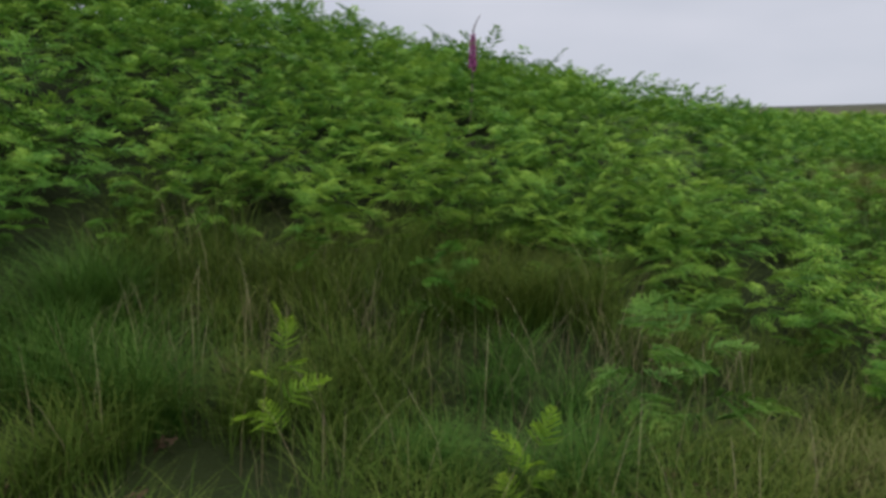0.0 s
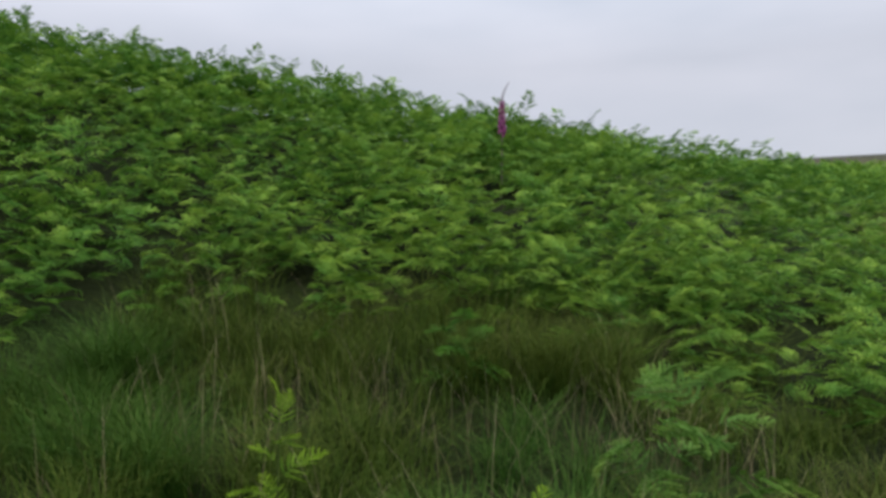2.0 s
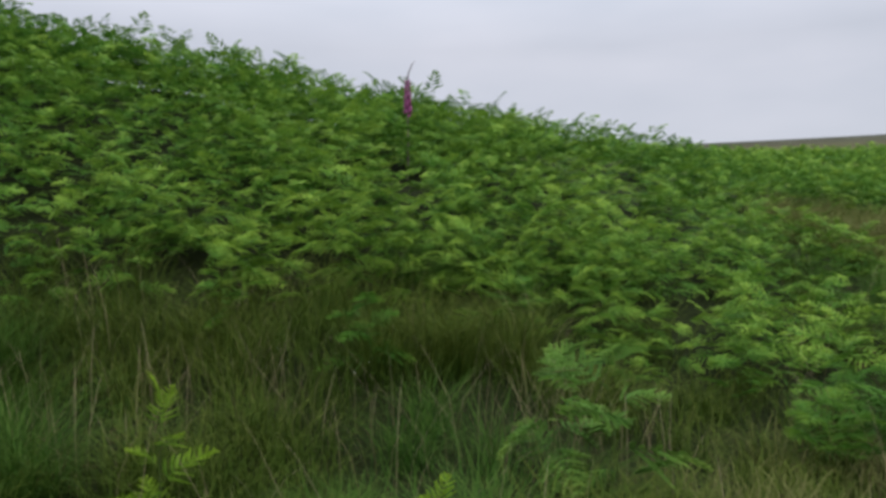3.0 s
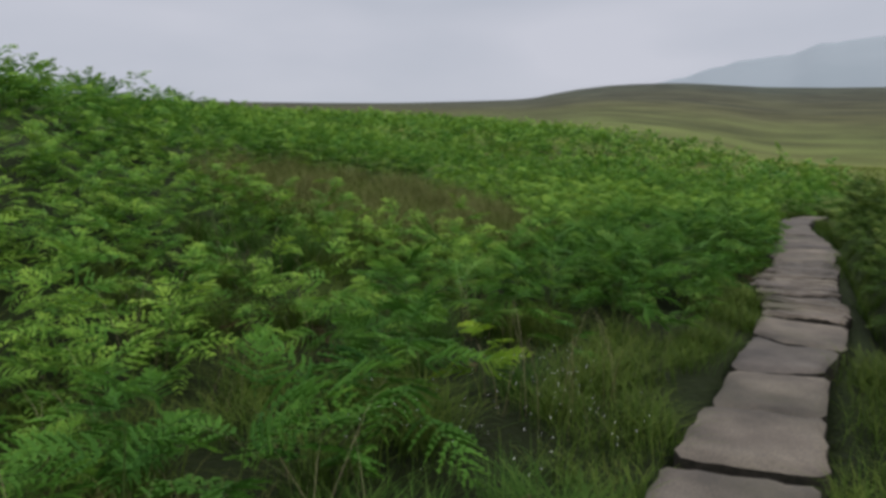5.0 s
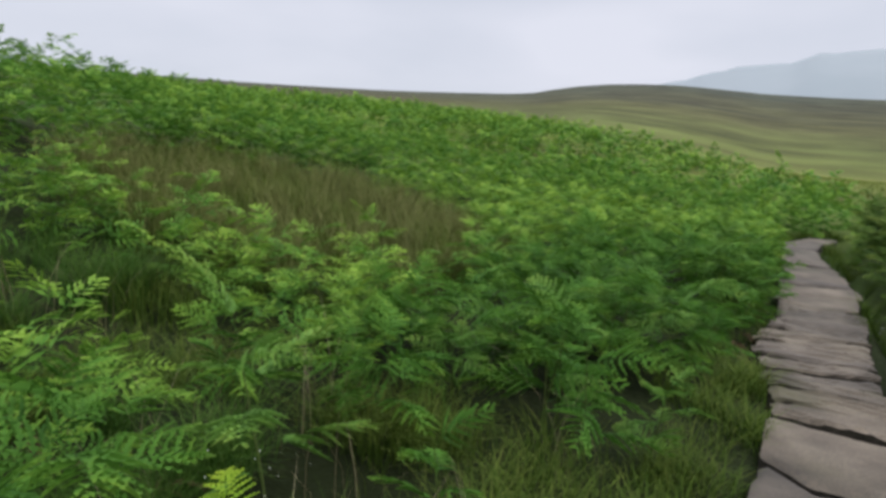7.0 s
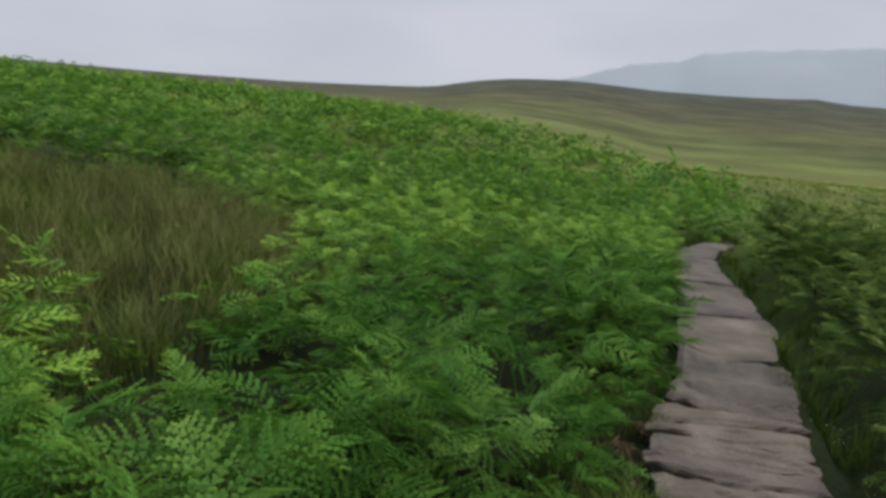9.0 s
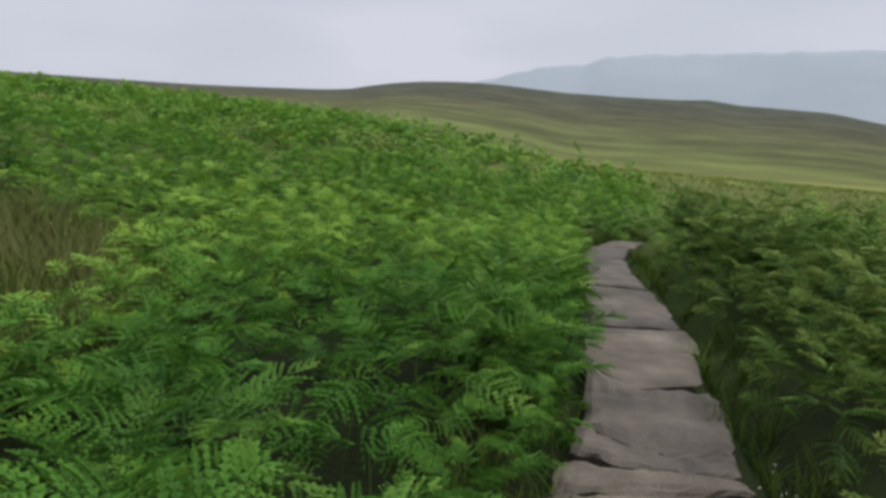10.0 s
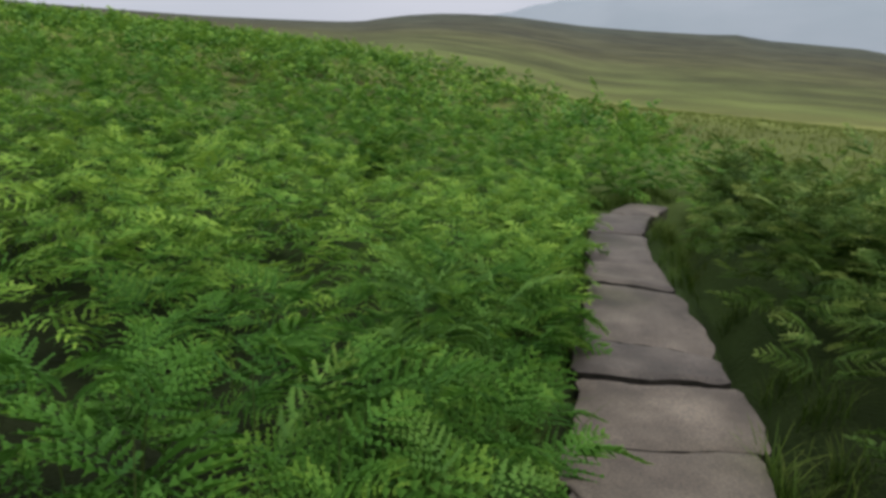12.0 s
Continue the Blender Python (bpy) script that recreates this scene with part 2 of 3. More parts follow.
def ground(x, y):
    x, y = np.asarray(x, float), np.asarray(y, float)
    r = np.hypot(x, y - 5)
    az = np.degrees(np.arctan2(x, y - 5))
    s1 = np.clip(np.log(np.maximum(r, 22) / 22) / math.log(58 / 22), 0, 1)
    s2 = np.clip(np.log(np.maximum(r, 58) / 58) / math.log(430 / 58), 0, 1)
    low = np.where(az < 0, -0.2 + 0.06 * np.clip(-az, 0, 60), -0.2 - 0.07 * np.clip(az, 0, 30))
    edge = np.interp(az, (-60, -37, -28, -20, -14.6, -10, -5, -2, 1, 25), (3.2, 3.0, 2.65, 1.95, 1.55, 0.75, -0.1, -0.8, -1.1, -1.8))
    el = low + (edge - low) * s1 + (far_skyline(az) - edge) * s2 ** 0.9
    far = 1.55 + np.minimum(r, 430) * np.tan(np.radians(el)) - 0.05 * np.maximum(0, r - 430)
    k = sstep(20, 42, r)
    rough = 0.04 * np.sin(x * 2.3 + 1.7 * np.sin(y * 1.1)) * np.cos(y * 1.9 + np.sin(x * 1.3))
    rough = rough * sstep(0.5, 1.4, np.abs(x - path_mid(y))) 
    trench = 0.08 * sstep(0.37, 0.30, np.abs(x - path_mid(y))) * (y < PATH_END)
    return near_ground(x, y) * (1 - k) + far * k + rough - trench


def mesh_object(name, verts, faces, mat, tone=None, smooth=False, link=True):
    me = bpy.data.meshes.new(name)
    me.from_pydata(verts, [], faces)
    me.materials.append(mat)
    if tone is not None:
        me.attributes.new("tone", "FLOAT", "POINT").data.foreach_set("value", np.asarray(tone, np.float32))
    if smooth:
        me.polygons.foreach_set("use_smooth", [True] * len(me.polygons))
    me.update()
    return new(name, me) if link else me


def build_ground():
    rings = [0.0] + [0.12 * i for i in range(1, 110)] + [13.2 * 1.062 ** i for i in range(1, 96)]
    seg = 300
    verts, faces = [(0, 5, float(ground(0, 5)))], []
    for r in rings[1:]:
        a = np.arange(seg) / seg * 2 * math.pi
        x, y = r * np.sin(a), 5 + r * np.cos(a)
        verts += list(zip(x.tolist(), y.tolist(), ground(x, y).tolist()))
    for k in range(len(rings) - 1):
        for i in range(seg):
            j = (i + 1) % seg
            if k == 0:
                faces.append((0, 1 + j, 1 + i))
            else:
                p, q = 1 + (k - 1) * seg, 1 + k * seg
                faces.append((p + i, p + j, q + j, q + i))
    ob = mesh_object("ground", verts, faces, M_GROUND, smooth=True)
    return tagged(ob, "rolling green and brown moorland ground", "ground", kind="structure")


def build_ridge():
    az = np.linspace(-60, 90, 160)
    el = np.interp(az, (-60, -14, -9.2, -6.7, -5.4, -4.4, -2.1, 0.1, 1.2, 4.8, 14, 25, 75), (2.0, 5.2, 6.25, 6.85, 7.2, 7.5, 7.65, 7.9, 8.4, 8.6, 8.65, 8.5, 5.0))
    el = el + 0.05 * np.sin(az * 1.7) + 0.04 * np.sin(az * 4.1 + 1)
    verts, faces = [], []
    for r, k in ((1500, -0.15), (1900, 0.45), (2300, 0.85), (2600, 1.0), (3400, 0.2)):
        for a, e in zip(az, el):
            z = 1.55 + 2600 * math.tan(radians(e)) * k
            verts.append((r * math.sin(radians(a)), r * math.cos(radians(a)), z))
    n = len(az)
    for k in range(4):
        for i in range(n - 1):
            faces.append((k * n + i, k * n + i + 1, (k + 1) * n + i + 1, (k + 1) * n + i))
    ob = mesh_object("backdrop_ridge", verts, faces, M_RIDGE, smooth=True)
    return tagged(ob, "distant hill ridge with pale blue haze in its colour", "hill", kind="structure")


build_ground()
build_ridge()


# ---- vegetation zones of the plan ----
def ell(x, y, cx, cy, rx, ry):
    return ((x - cx) / rx) ** 2 + ((y - cy) / ry) ** 2


def wobble(x, y, s=1.0):
    return np.sin(x * 1.9 * s + 1.3 * np.sin(y * 1.3 * s)) * np.cos(y * 1.6 * s + 0.9 * np.sin(x * 1.1 * s))


def bracken_cover(x, y):
    """How thickly bracken grows, 0 to 1."""
    d = x - path_mid(y)
    w = 0.5 * wobble(x, y)
    edge = np.where(y < 2.2, -4.6, -0.95) + sstep(5.4, 6.8, y) * 0.55
    edge = np.where(y < 2.2, edge + 3.45 * sstep(0.6, 2.2, y) ** 2, edge)
    left = sstep(0.0, 0.5, edge + 0.35 * w - np.where(y < 2.2, x, d))
    thin = np.where((y > 1.4) & (y < 6.0) & (d > -3.4), 0.43, 1.0)
    left = left * thin
    left = left * sstep(0.75, 1.15, ell(x, y, -5.7, 9.6, 2.5, 2.7) + 0.25 * w)
    left = left * sstep(0.7, 1.2, ell(x, y, -4.3, 5.6, 1.2, 0.8) + 0.25 * w)
    left = left * sstep(0.7, 1.2, ell(x, y, -9.5, 5.5, 1.3, 1.1) + 0.25 * w)
    right = sstep(0.52, 0.66, d - 0.25 * (1 - sstep(6.0, 8.0, y)) - 0.20 * sstep(6.5, 7.5, y) + 0.08 * w) * sstep(11.0, 7.0, x) * sstep(-4, 1, y)
    c = np.where(d < 0, left, right)
    c = np.where((d > -0.6) & (d < 0.8) & (y > PATH_END), 0.95, c)
    r, az = np.hypot(x, y - 5), np.degrees(np.arctan2(x, y - 5))
    lim = 62 - 26 * sstep(-28, -6, az) - 8 * sstep(-6, 0, az) - 13 * sstep(0, 9, az)
    return c * sstep(lim + 3, lim - 4, r + 0.06 * lim * wobble(x, y, 0.4))


def walk_distance(x, y):
    """Distance in plan from the trodden line."""
    return np.hypot(x + 0.15, y - np.clip(y, -1.3, 9.5))


# ---- bracken ----
def frond_template(pairs, teeth, seed, width=0.34):
    """One bracken frond along +x, 1 m long: well-spaced drooping plumes in pairs, cut into leaflets where teeth > 0,
    notched where teeth is 0, and plain where it is below 0."""
    rng = random.Random(seed)
    v, f, t = [], [], []

    def tri(a, b, c, ta, tb, tc):
        k = len(v)
        v.extend((a, b, c))
        t.extend((ta, tb, tc))
        f.append((k, k + 1, k + 2))
    droop, sway = rng.uniform(0.22, 0.55), rng.uniform(-0.12, 0.12)

    def axis(s):
        return Vector((s * (1 - 0.12 * s), sway * s * s, 0.14 * s - droop * s * s))
    seg = 5 if teeth > 0 else 2
    for i in range(seg):
        a, b = axis(i / seg), axis((i + 1) / seg)
        w = 0.006 * (1.1 - i / seg)
        tri(a + Vector((0, w, 0)), a - Vector((0, w, 0)), b, 0.1, 0.1, 0.2)
    gap = 0.86 / pairs
    for i in range(pairs):
        for side in (-1, 1):
            s = 0.12 + 0.86 * (i + 0.5 + rng.uniform(-0.12, 0.12)) / pairs
            base = axis(s)
            ln = width * (1.02 - min(s, 1.0)) ** 0.7 * rng.uniform(0.82, 1.15) + 0.02
            ang = radians(70 - 30 * s + rng.uniform(-8, 8))
            way = Vector((math.cos(ang), side * math.sin(ang), rng.uniform(-0.10, 0.28)))
            sag = rng.uniform(0.2, 0.6)
            nrm = ((Vector((way.y, -way.x, 0)) * side).normalized() + Vector((0, 0, rng.uniform(-0.6, 0.6)))).normalized()
            # inner end toned dark like shaded foliage; the paler tips are young growth
            tip = 0.20 + 0.42 * s + rng.uniform(-0.08, 0.08)

            def at(q):
                return base + way * (ln * q) + Vector((0.12 * ln * q * q, 0, -sag * ln * q * q))
            if teeth > 0:
                n = max(3, round(teeth * (1.05 - min(s, 1.0)) ** 0.5))
                for k in range(n):
                    q = (k + 0.5) / n
                    p = at(q)
                    h = 0.38 * gap * (1 - 0.72 * q) * rng.uniform(0.7, 1.3) + 0.004
                    st = ln / n * 0.50
                    for e in (-1, 1):
                        out = p + nrm * (e * h) + way * (0.7 * h + 0.2 * st) + Vector((0, 0, rng.uniform(-0.6, 0.1) * h))
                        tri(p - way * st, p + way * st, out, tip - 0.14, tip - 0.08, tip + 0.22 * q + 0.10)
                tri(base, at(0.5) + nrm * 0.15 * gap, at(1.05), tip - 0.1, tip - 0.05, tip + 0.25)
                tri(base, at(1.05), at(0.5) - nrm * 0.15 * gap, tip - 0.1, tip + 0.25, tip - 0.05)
            elif teeth == 0:
                for q0, q1, k in ((0.0, 0.6, 1.0), (0.4, 1.05, 0.6)):
                    c, d, m = at(q0), at(q1), at(0.5 * (q0 + q1))
                    for e in (-1, 1):
                        h = 0.31 * gap * k * rng.uniform(0.7, 1.3)
                        tri(c, m + nrm * (e * h) + way * 0.5 * h - Vector((0, 0, 0.25 * h)), d, tip - 0.08, tip + 0.05 + 0.1 * q1, tip + 0.10 * q1)
            else:
                m, e = at(0.42), at(1.0)
                hw = 0.30 * gap
                tri(base, m + nrm * hw, e, tip - 0.06, tip, tip + 0.12)
                tri(base, e, m - nrm * hw, tip - 0.06, tip + 0.12, tip)
    return np.array([tuple(p) for p in v]), np.array(f), np.array(t)


LOD = [[frond_template(9, 7, 10 + i, 0.40) for i in range(8)], [frond_template(7, 0, 20 + i, 0.42) for i in range(8)],
       [frond_template(6, -1, 30 + i, 0.44) for i in range(6)], [frond_template(3, -1, 40 + i, 0.50) for i in range(4)]]


def rotations(yaw, pitch, roll):
    cy, sy, cp, sp, cr, sr = np.cos(yaw), np.sin(yaw), np.cos(pitch), np.sin(pitch), np.cos(roll), np.sin(roll)
    m = np.empty((len(yaw), 3, 3))
    m[:, 0] = np.stack([cy * cp, -sy * cr - cy * sp * sr, sy * sr - cy * sp * cr], -1)
    m[:, 1] = np.stack([sy * cp, cy * cr - sy * sp * sr, -cy * sr - sy * sp * cr], -1)
    m[:, 2] = np.stack([sp, cp * sr, cp * cr], -1)
    return m


def joined(name, verts, faces, tones, mat):
    """One mesh from arrays of triangles."""
    v, f, t = np.concatenate(verts), np.concatenate(faces), np.concatenate(tones)
    me = bpy.data.meshes.new(name)
    me.vertices.add(len(v))
    me.vertices.foreach_set("co", v.astype(np.float32).ravel())
    me.loops.add(f.size)
    me.loops.foreach_set("vertex_index", f.astype(np.int32).ravel())
    me.polygons.add(len(f))
    me.polygons.foreach_set("loop_start", np.arange(0, f.size, 3, dtype=np.int32))
    me.polygons.foreach_set("loop_total", np.full(len(f), 3, np.int32))
    me.attributes.new("tone", "FLOAT", "POINT").data.foreach_set("value", t.astype(np.float32))
    me.materials.append(mat)
    me.update()
    me.validate()
    return new(name, me)


def scatter(rng, x0, x1, y0, y1, per_m2, cover):
    n = int((x1 - x0) * (y1 - y0) * per_m2)
    x, y = rng.uniform(x0, x1, n), rng.uniform(y0, y1, n)
    keep = rng.random(n) < cover(x, y)
    return x[keep], y[keep]


def plant_fronds(rng, x, y, scale, low=0.16):
    """For plants at x, y: base, turn, length and tone of every frond, from low side fronds to the upright top."""
    out = []
    z = ground(x, y)
    for px, py, pz, s in zip(x, y, z, scale):
        k = int(rng.integers(6, 9))
        h = s * rng.uniform(0.50, 0.78)
        lean, lx = rng.uniform(0, 2 * math.pi), rng.uniform(0.0, 0.16)
        a0 = rng.uniform(0, 2 * math.pi)
        tone = rng.uniform(-0.16, 0.16)
        for i in range(k):
            q = (i + 1) / k
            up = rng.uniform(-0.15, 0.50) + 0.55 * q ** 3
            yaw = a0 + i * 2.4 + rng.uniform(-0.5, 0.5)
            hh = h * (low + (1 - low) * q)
            # lower fronds toned darker: shade inside the plant put into the colour
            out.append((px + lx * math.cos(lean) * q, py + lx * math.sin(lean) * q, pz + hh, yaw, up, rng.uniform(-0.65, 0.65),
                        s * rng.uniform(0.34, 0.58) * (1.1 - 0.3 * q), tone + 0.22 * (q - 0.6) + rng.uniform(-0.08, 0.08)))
    return np.array(out)


def bracken_mass(name, x, y, lod, label, rng, big=1.0, fine=1.0, lighter=0.0, mat=None, low=0.16):
    scale = rng.uniform(0.75, 1.1, len(x)) * (0.92 + 0.16 * wobble(x, y, 0.5)) * big
    fr = plant_fronds(rng, x, y, scale, low)
    fr[:, 6] *= fine
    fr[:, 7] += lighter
    verts, faces, tones, base = [], [], [], 0
    rot = rotations(fr[:, 3], fr[:, 4], fr[:, 5])
    pick = rng.integers(0, len(LOD[lod]), len(fr))
    for k, (tv, tf, tt) in enumerate(LOD[lod]):
        sel = np.flatnonzero(pick == k)
        if not len(sel):
            continue
        vv = np.einsum("nij,vj->nvi", rot[sel], tv) * fr[sel, 6][:, None, None] + fr[sel, None, :3]
        verts.append(vv.reshape(-1, 3))
        faces.append((tf[None] + (np.arange(len(sel)) * len(tv))[:, None, None] + base).reshape(-1, 3))
        tones.append((tt[None] + fr[sel, 7][:, None]).ravel())
        base += len(sel) * len(tv)
    return tagged(joined(name, verts, faces, tones, mat or M_BRACKEN), label, "bracken", kind="stuff")


rng = np.random.default_rng(7)
bx, by = scatter(rng, -26, 10, -10, 27, 12.5, bracken_cover)
dist = walk_distance(bx, by)
keep = rng.random(len(bx)) < np.where(dist > 9, np.where((bx > -14) & (by < 8), 0.66, 0.22), np.where(dist > 5.5, 0.8, np.where(dist > 2.7, 0.9, 0.62))) * np.where((bx > 0) & (by < 10), 1.0, 0.95)
bx, by, dist = bx[keep], by[keep], dist[keep]
fx, fy = scatter(rng, -62, 10, 5, 68, 1.1, lambda x, y: bracken_cover(x, y) * ((y > 27) | (x < -26)))
ex, ey = scatter(rng, 0.55, 2.0, 3, 17, 6.0, bracken_cover)  # both sides crowd the stones
qx, qy = scatter(rng, -13, -4.7, -6.5, 4, 7.0, bracken_cover)
lx, ly = scatter(rng, -0.9, -0.2, 6.8, 16.8, 16.0, lambda x, y: sstep(-0.40, -0.48, x - path_mid(y)))
ex, ey = np.concatenate([ex, lx, qx]), np.concatenate([ey, ly, qy])
bx, by, dist = np.append(bx, ex), np.append(by, ey), np.append(dist, walk_distance(ex, ey))
clear = (ell(bx, by, -7.55, 1.55, 0.5, 0.4) > 1) & ((np.abs(bx - path_mid(by)) > 0.46) | (by > PATH_END)) & ((np.abs(bx + 0.25) > np.where(by > 7.3, 0.22, 0.36)) | (by > 9.35))
single = (dist < 1.9) & (bx < 0) & clear
detail = (by < 2.6) & (bx < -3) & (dist < 5.6)
hedge = (bx > 0.4) & (bx < 1.9) & (by > 4.5) & (by < 16) & clear
near = (dist < 2.7) & ~detail & ~single & clear & ~hedge
mid = (dist >= 2.7) & ~detail & (ell(bx, by, -7.55, 1.55, 0.5, 0.4) > 1) & (dist < np.where((by < 5) & (bx < 0), 9.5, 8)) & ~hedge
far = ~mid & ~detail & (dist >= 2.7) & ~hedge & ((bx < -7.9) | (by > 3))
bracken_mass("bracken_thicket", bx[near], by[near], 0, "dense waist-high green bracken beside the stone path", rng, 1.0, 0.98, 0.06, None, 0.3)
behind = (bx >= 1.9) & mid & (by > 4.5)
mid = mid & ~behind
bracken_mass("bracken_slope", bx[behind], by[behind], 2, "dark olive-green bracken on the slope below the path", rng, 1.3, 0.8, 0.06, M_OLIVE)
bracken_mass("bracken_hedge", bx[hedge], by[hedge], 0, "tall dark olive-green bracken over a hollow added for shade", rng, 1.5, 0.62, 0.08, M_OLIVE, 0.5)
# front and bank fronds get a lighter tone to offset their deep shade
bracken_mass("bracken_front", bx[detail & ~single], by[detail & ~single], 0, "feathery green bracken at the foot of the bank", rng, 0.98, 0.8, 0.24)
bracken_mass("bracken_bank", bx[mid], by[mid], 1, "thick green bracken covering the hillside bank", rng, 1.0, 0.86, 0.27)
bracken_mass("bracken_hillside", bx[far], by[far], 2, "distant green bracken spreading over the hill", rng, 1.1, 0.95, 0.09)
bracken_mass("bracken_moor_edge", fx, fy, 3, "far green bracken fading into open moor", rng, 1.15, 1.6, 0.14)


def frond_mesh(k, mat):
    v, f, t = LOD[0][k]
    return mesh_object("frond", v.tolist(), f.tolist(), mat, t, link=False)


FRONDS = {m: [frond_mesh(k, m) for k in range(8)] for m in (M_BRACKEN, M_YOUNG, M_PALE)}


def stem_mesh(height, bend):
    v, f = [], []
    for i in range(6):
        q = i / 5
        r = 0.006 * (1.2 - q)
        for k in range(5):
            a = k * 2 * math.pi / 5
            v.append((bend[0] * q + r * math.cos(a), bend[1] * q + r * math.sin(a), height * q - 0.04 * (i == 0)))
    for i in range(5):
        for k in range(5):
            f.append((i * 5 + k, i * 5 + (k + 1) % 5, i * 5 + 5 + (k + 1) % 5, i * 5 + 5 + k))
    return mesh_object("stem", v, f, M_STEM, [0.4] * len(v), smooth=True)


def bracken_fern(x, y, scale, rng, label, mat=None, group="bracken ferns by the path", tall=0.0, slim=1.0, upright=0.0):
    """A single bracken plant: a stem that carries its fronds."""
    mat = mat or M_BRACKEN
    fr = plant_fronds(rng, [x], [y], [scale])
    zg = float(ground(x, y))
    fr[:, 6] *= slim
    fr[:, 4] += upright
    if tall:
        fr[:, 2] = zg + (fr[:, 2] - zg) * tall / (fr[-1, 2] - zg)
    base = Vector((x, y, zg))
    fern = tagged(new("bracken_fern"), label, "fern", group)
    fern.location = base
    top = Vector(fr[-1, :3]) - base
    st = stem_mesh(top.z, (top.x, top.y))
    st.parent = fern
    for row, m in zip(fr, rotations(fr[:, 3], fr[:, 4], fr[:, 5])):
        ob = new("frond", FRONDS[mat][int(rng.integers(8))])
        ob.parent = fern
        q = Vector(row[:3]) - base
        ob.matrix_basis = Matrix.Translation(q) @ Matrix(m.tolist()).to_4x4() @ Matrix.Scale(row[6], 4)
    return fern


pick = np.flatnonzero(single)
for n, i in enumerate(pick):
    bracken_fern(float(bx[i]), float(by[i]), float(rng.uniform(0.78, 1.08)) * (0.58 if bx[i] > -0.85 and by[i] < 9.5 else 0.85 if bx[i] > -0.7 else 1.0), rng, "green bracken fern with arching feathery fronds in grass", M_PALE if n % 5 == 4 else None)
bracken_fern(-2.85, -1.22, 0.8, rng, "small yellow-green young bracken fern in dull grass", M_YOUNG, "young ferns in the grass", 0.66, 0.62, 0.55)
bracken_fern(-2.15, -0.42, 0.7, rng, "tiny bright yellow-green bracken fern low in grass", M_YOUNG, "young ferns in the grass", 0.40, 0.65, 0.4)
bracken_fern(-2.45, 0.80, 1.0, rng, "isolated green bracken fern with spreading pale fronds", M_PALE, tall=0.72, slim=0.95)
bracken_fern(-2.80, 0.62, 0.95, rng, "isolated green bracken fern with spreading pale fronds", M_PALE, tall=0.72, slim=0.85)
bracken_fern(-4.03, 0.05, 0.85, rng, "green bracken fern standing before the thick bank")
bracken_fern(-4.35, 1.25, 0.75, rng, "green bracken fern standing before the thick bank")
bracken_fern(-1.66, 4.40, 0.70, rng, "small yellow-green young bracken fern in dull grass", M_YOUNG, "young ferns in the grass")
bracken_fern(-1.30, 5.15, 0.75, rng, "green bracken fern standing alone among tall grass")


# ---- grass ----
def blades(name, x, y, height, width, lean, mat, label, category, rng, tone=0.45):
    n = len(x)
    yaw = rng.uniform(0, 2 * math.pi, n)
    h = height * rng.uniform(0.55, 1.15, n)
    ln = lean * rng.uniform(0.3, 1.4, n) * h
    dx, dy = np.cos(yaw), np.sin(yaw)
    z = ground(x, y) - 0.01
    w = width * rng.uniform(0.7, 1.3, n)
    rows = []
    for q, k in ((0, 1.0), (0.45, 0.85), (0.8, 0.5), (1.0, 0)):
        c = np.stack([x + dx * ln * q ** 2, y + dy * ln * q ** 2, z + h * (q - 0.25 * lean * q ** 3)], -1)
        side = np.stack([-dy, dx, 0 * dx], -1) * (w * k * 0.5)[:, None]
        rows += [c - side, c + side] if k else [c]
    v = np.stack(rows, 1).reshape(-1, 3)
    one = np.array([(0, 1, 3), (0, 3, 2), (2, 3, 5), (2, 5, 4), (4, 5, 6)])
    f = (one[None] + (np.arange(n) * 7)[:, None, None]).reshape(-1, 3)
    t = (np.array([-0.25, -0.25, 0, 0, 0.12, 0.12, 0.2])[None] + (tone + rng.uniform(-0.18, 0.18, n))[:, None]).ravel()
    return tagged(joined(name, [v], [f], [t], mat), label, category, kind="stuff")


def tufts(rng, cx, cy, per, spread):
    n = len(cx)
    x = np.repeat(cx, per) + rng.normal(0, spread, n * per)
    y = np.repeat(cy, per) + rng.normal(0, spread, n * per)
    return x, y


def off_path(x, y, keep=0.38):
    return np.abs(x - path_mid(y)) > keep


def grass_cover(x, y):
    d = x - path_mid(y)
    return np.where((d < -0.34) | ((d > 0.35) & (y < 6.2)), 1 - 0.8 * bracken_cover(x, y), 0) * sstep(3.2, 2.2, x)


gx, gy = scatter(rng, -5.8, 2.0, -5.5, 8, 9.5, grass_cover)
lush = wobble(gx, gy, 0.9) > 0.25
height = (0.24 + 0.16 * sstep(0.8, 2.6, walk_distance(gx, gy)) + 0.18 * sstep(-3.3, -4.3, gx) * (gy < 2.5)) * (1 + 0.35 * wobble(gx, gy, 1.3))
for name, pickd, mat, per, spread, tone, label in (
        ("moor_grass", ~lush, M_GRASS, 130, 0.10, 0.53, "dull olive tussocky moor grass beside the path"),
        ("rush_tussocks", lush, M_RUSH, 190, 0.075, 0.48, "dark green rush tussocks in damp grass")):
    tx, ty = tufts(rng, gx[pickd], gy[pickd], per, spread)
    hh = np.repeat(height[pickd], per) * (1.15 if mat is M_RUSH else 1.0)
    ok = off_path(tx, ty, 0.335)
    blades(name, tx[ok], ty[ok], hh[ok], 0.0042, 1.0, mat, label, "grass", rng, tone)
gx, gy = scatter(rng, -1.6, 1.6, 7, 19, 13, lambda x, y: (off_path(x, y, 0.34) & (np.abs(x - path_mid(y)) < 0.95)) * np.where(x > path_mid(y), np.where(y > 10, 0.5, 0.12), 0.8))
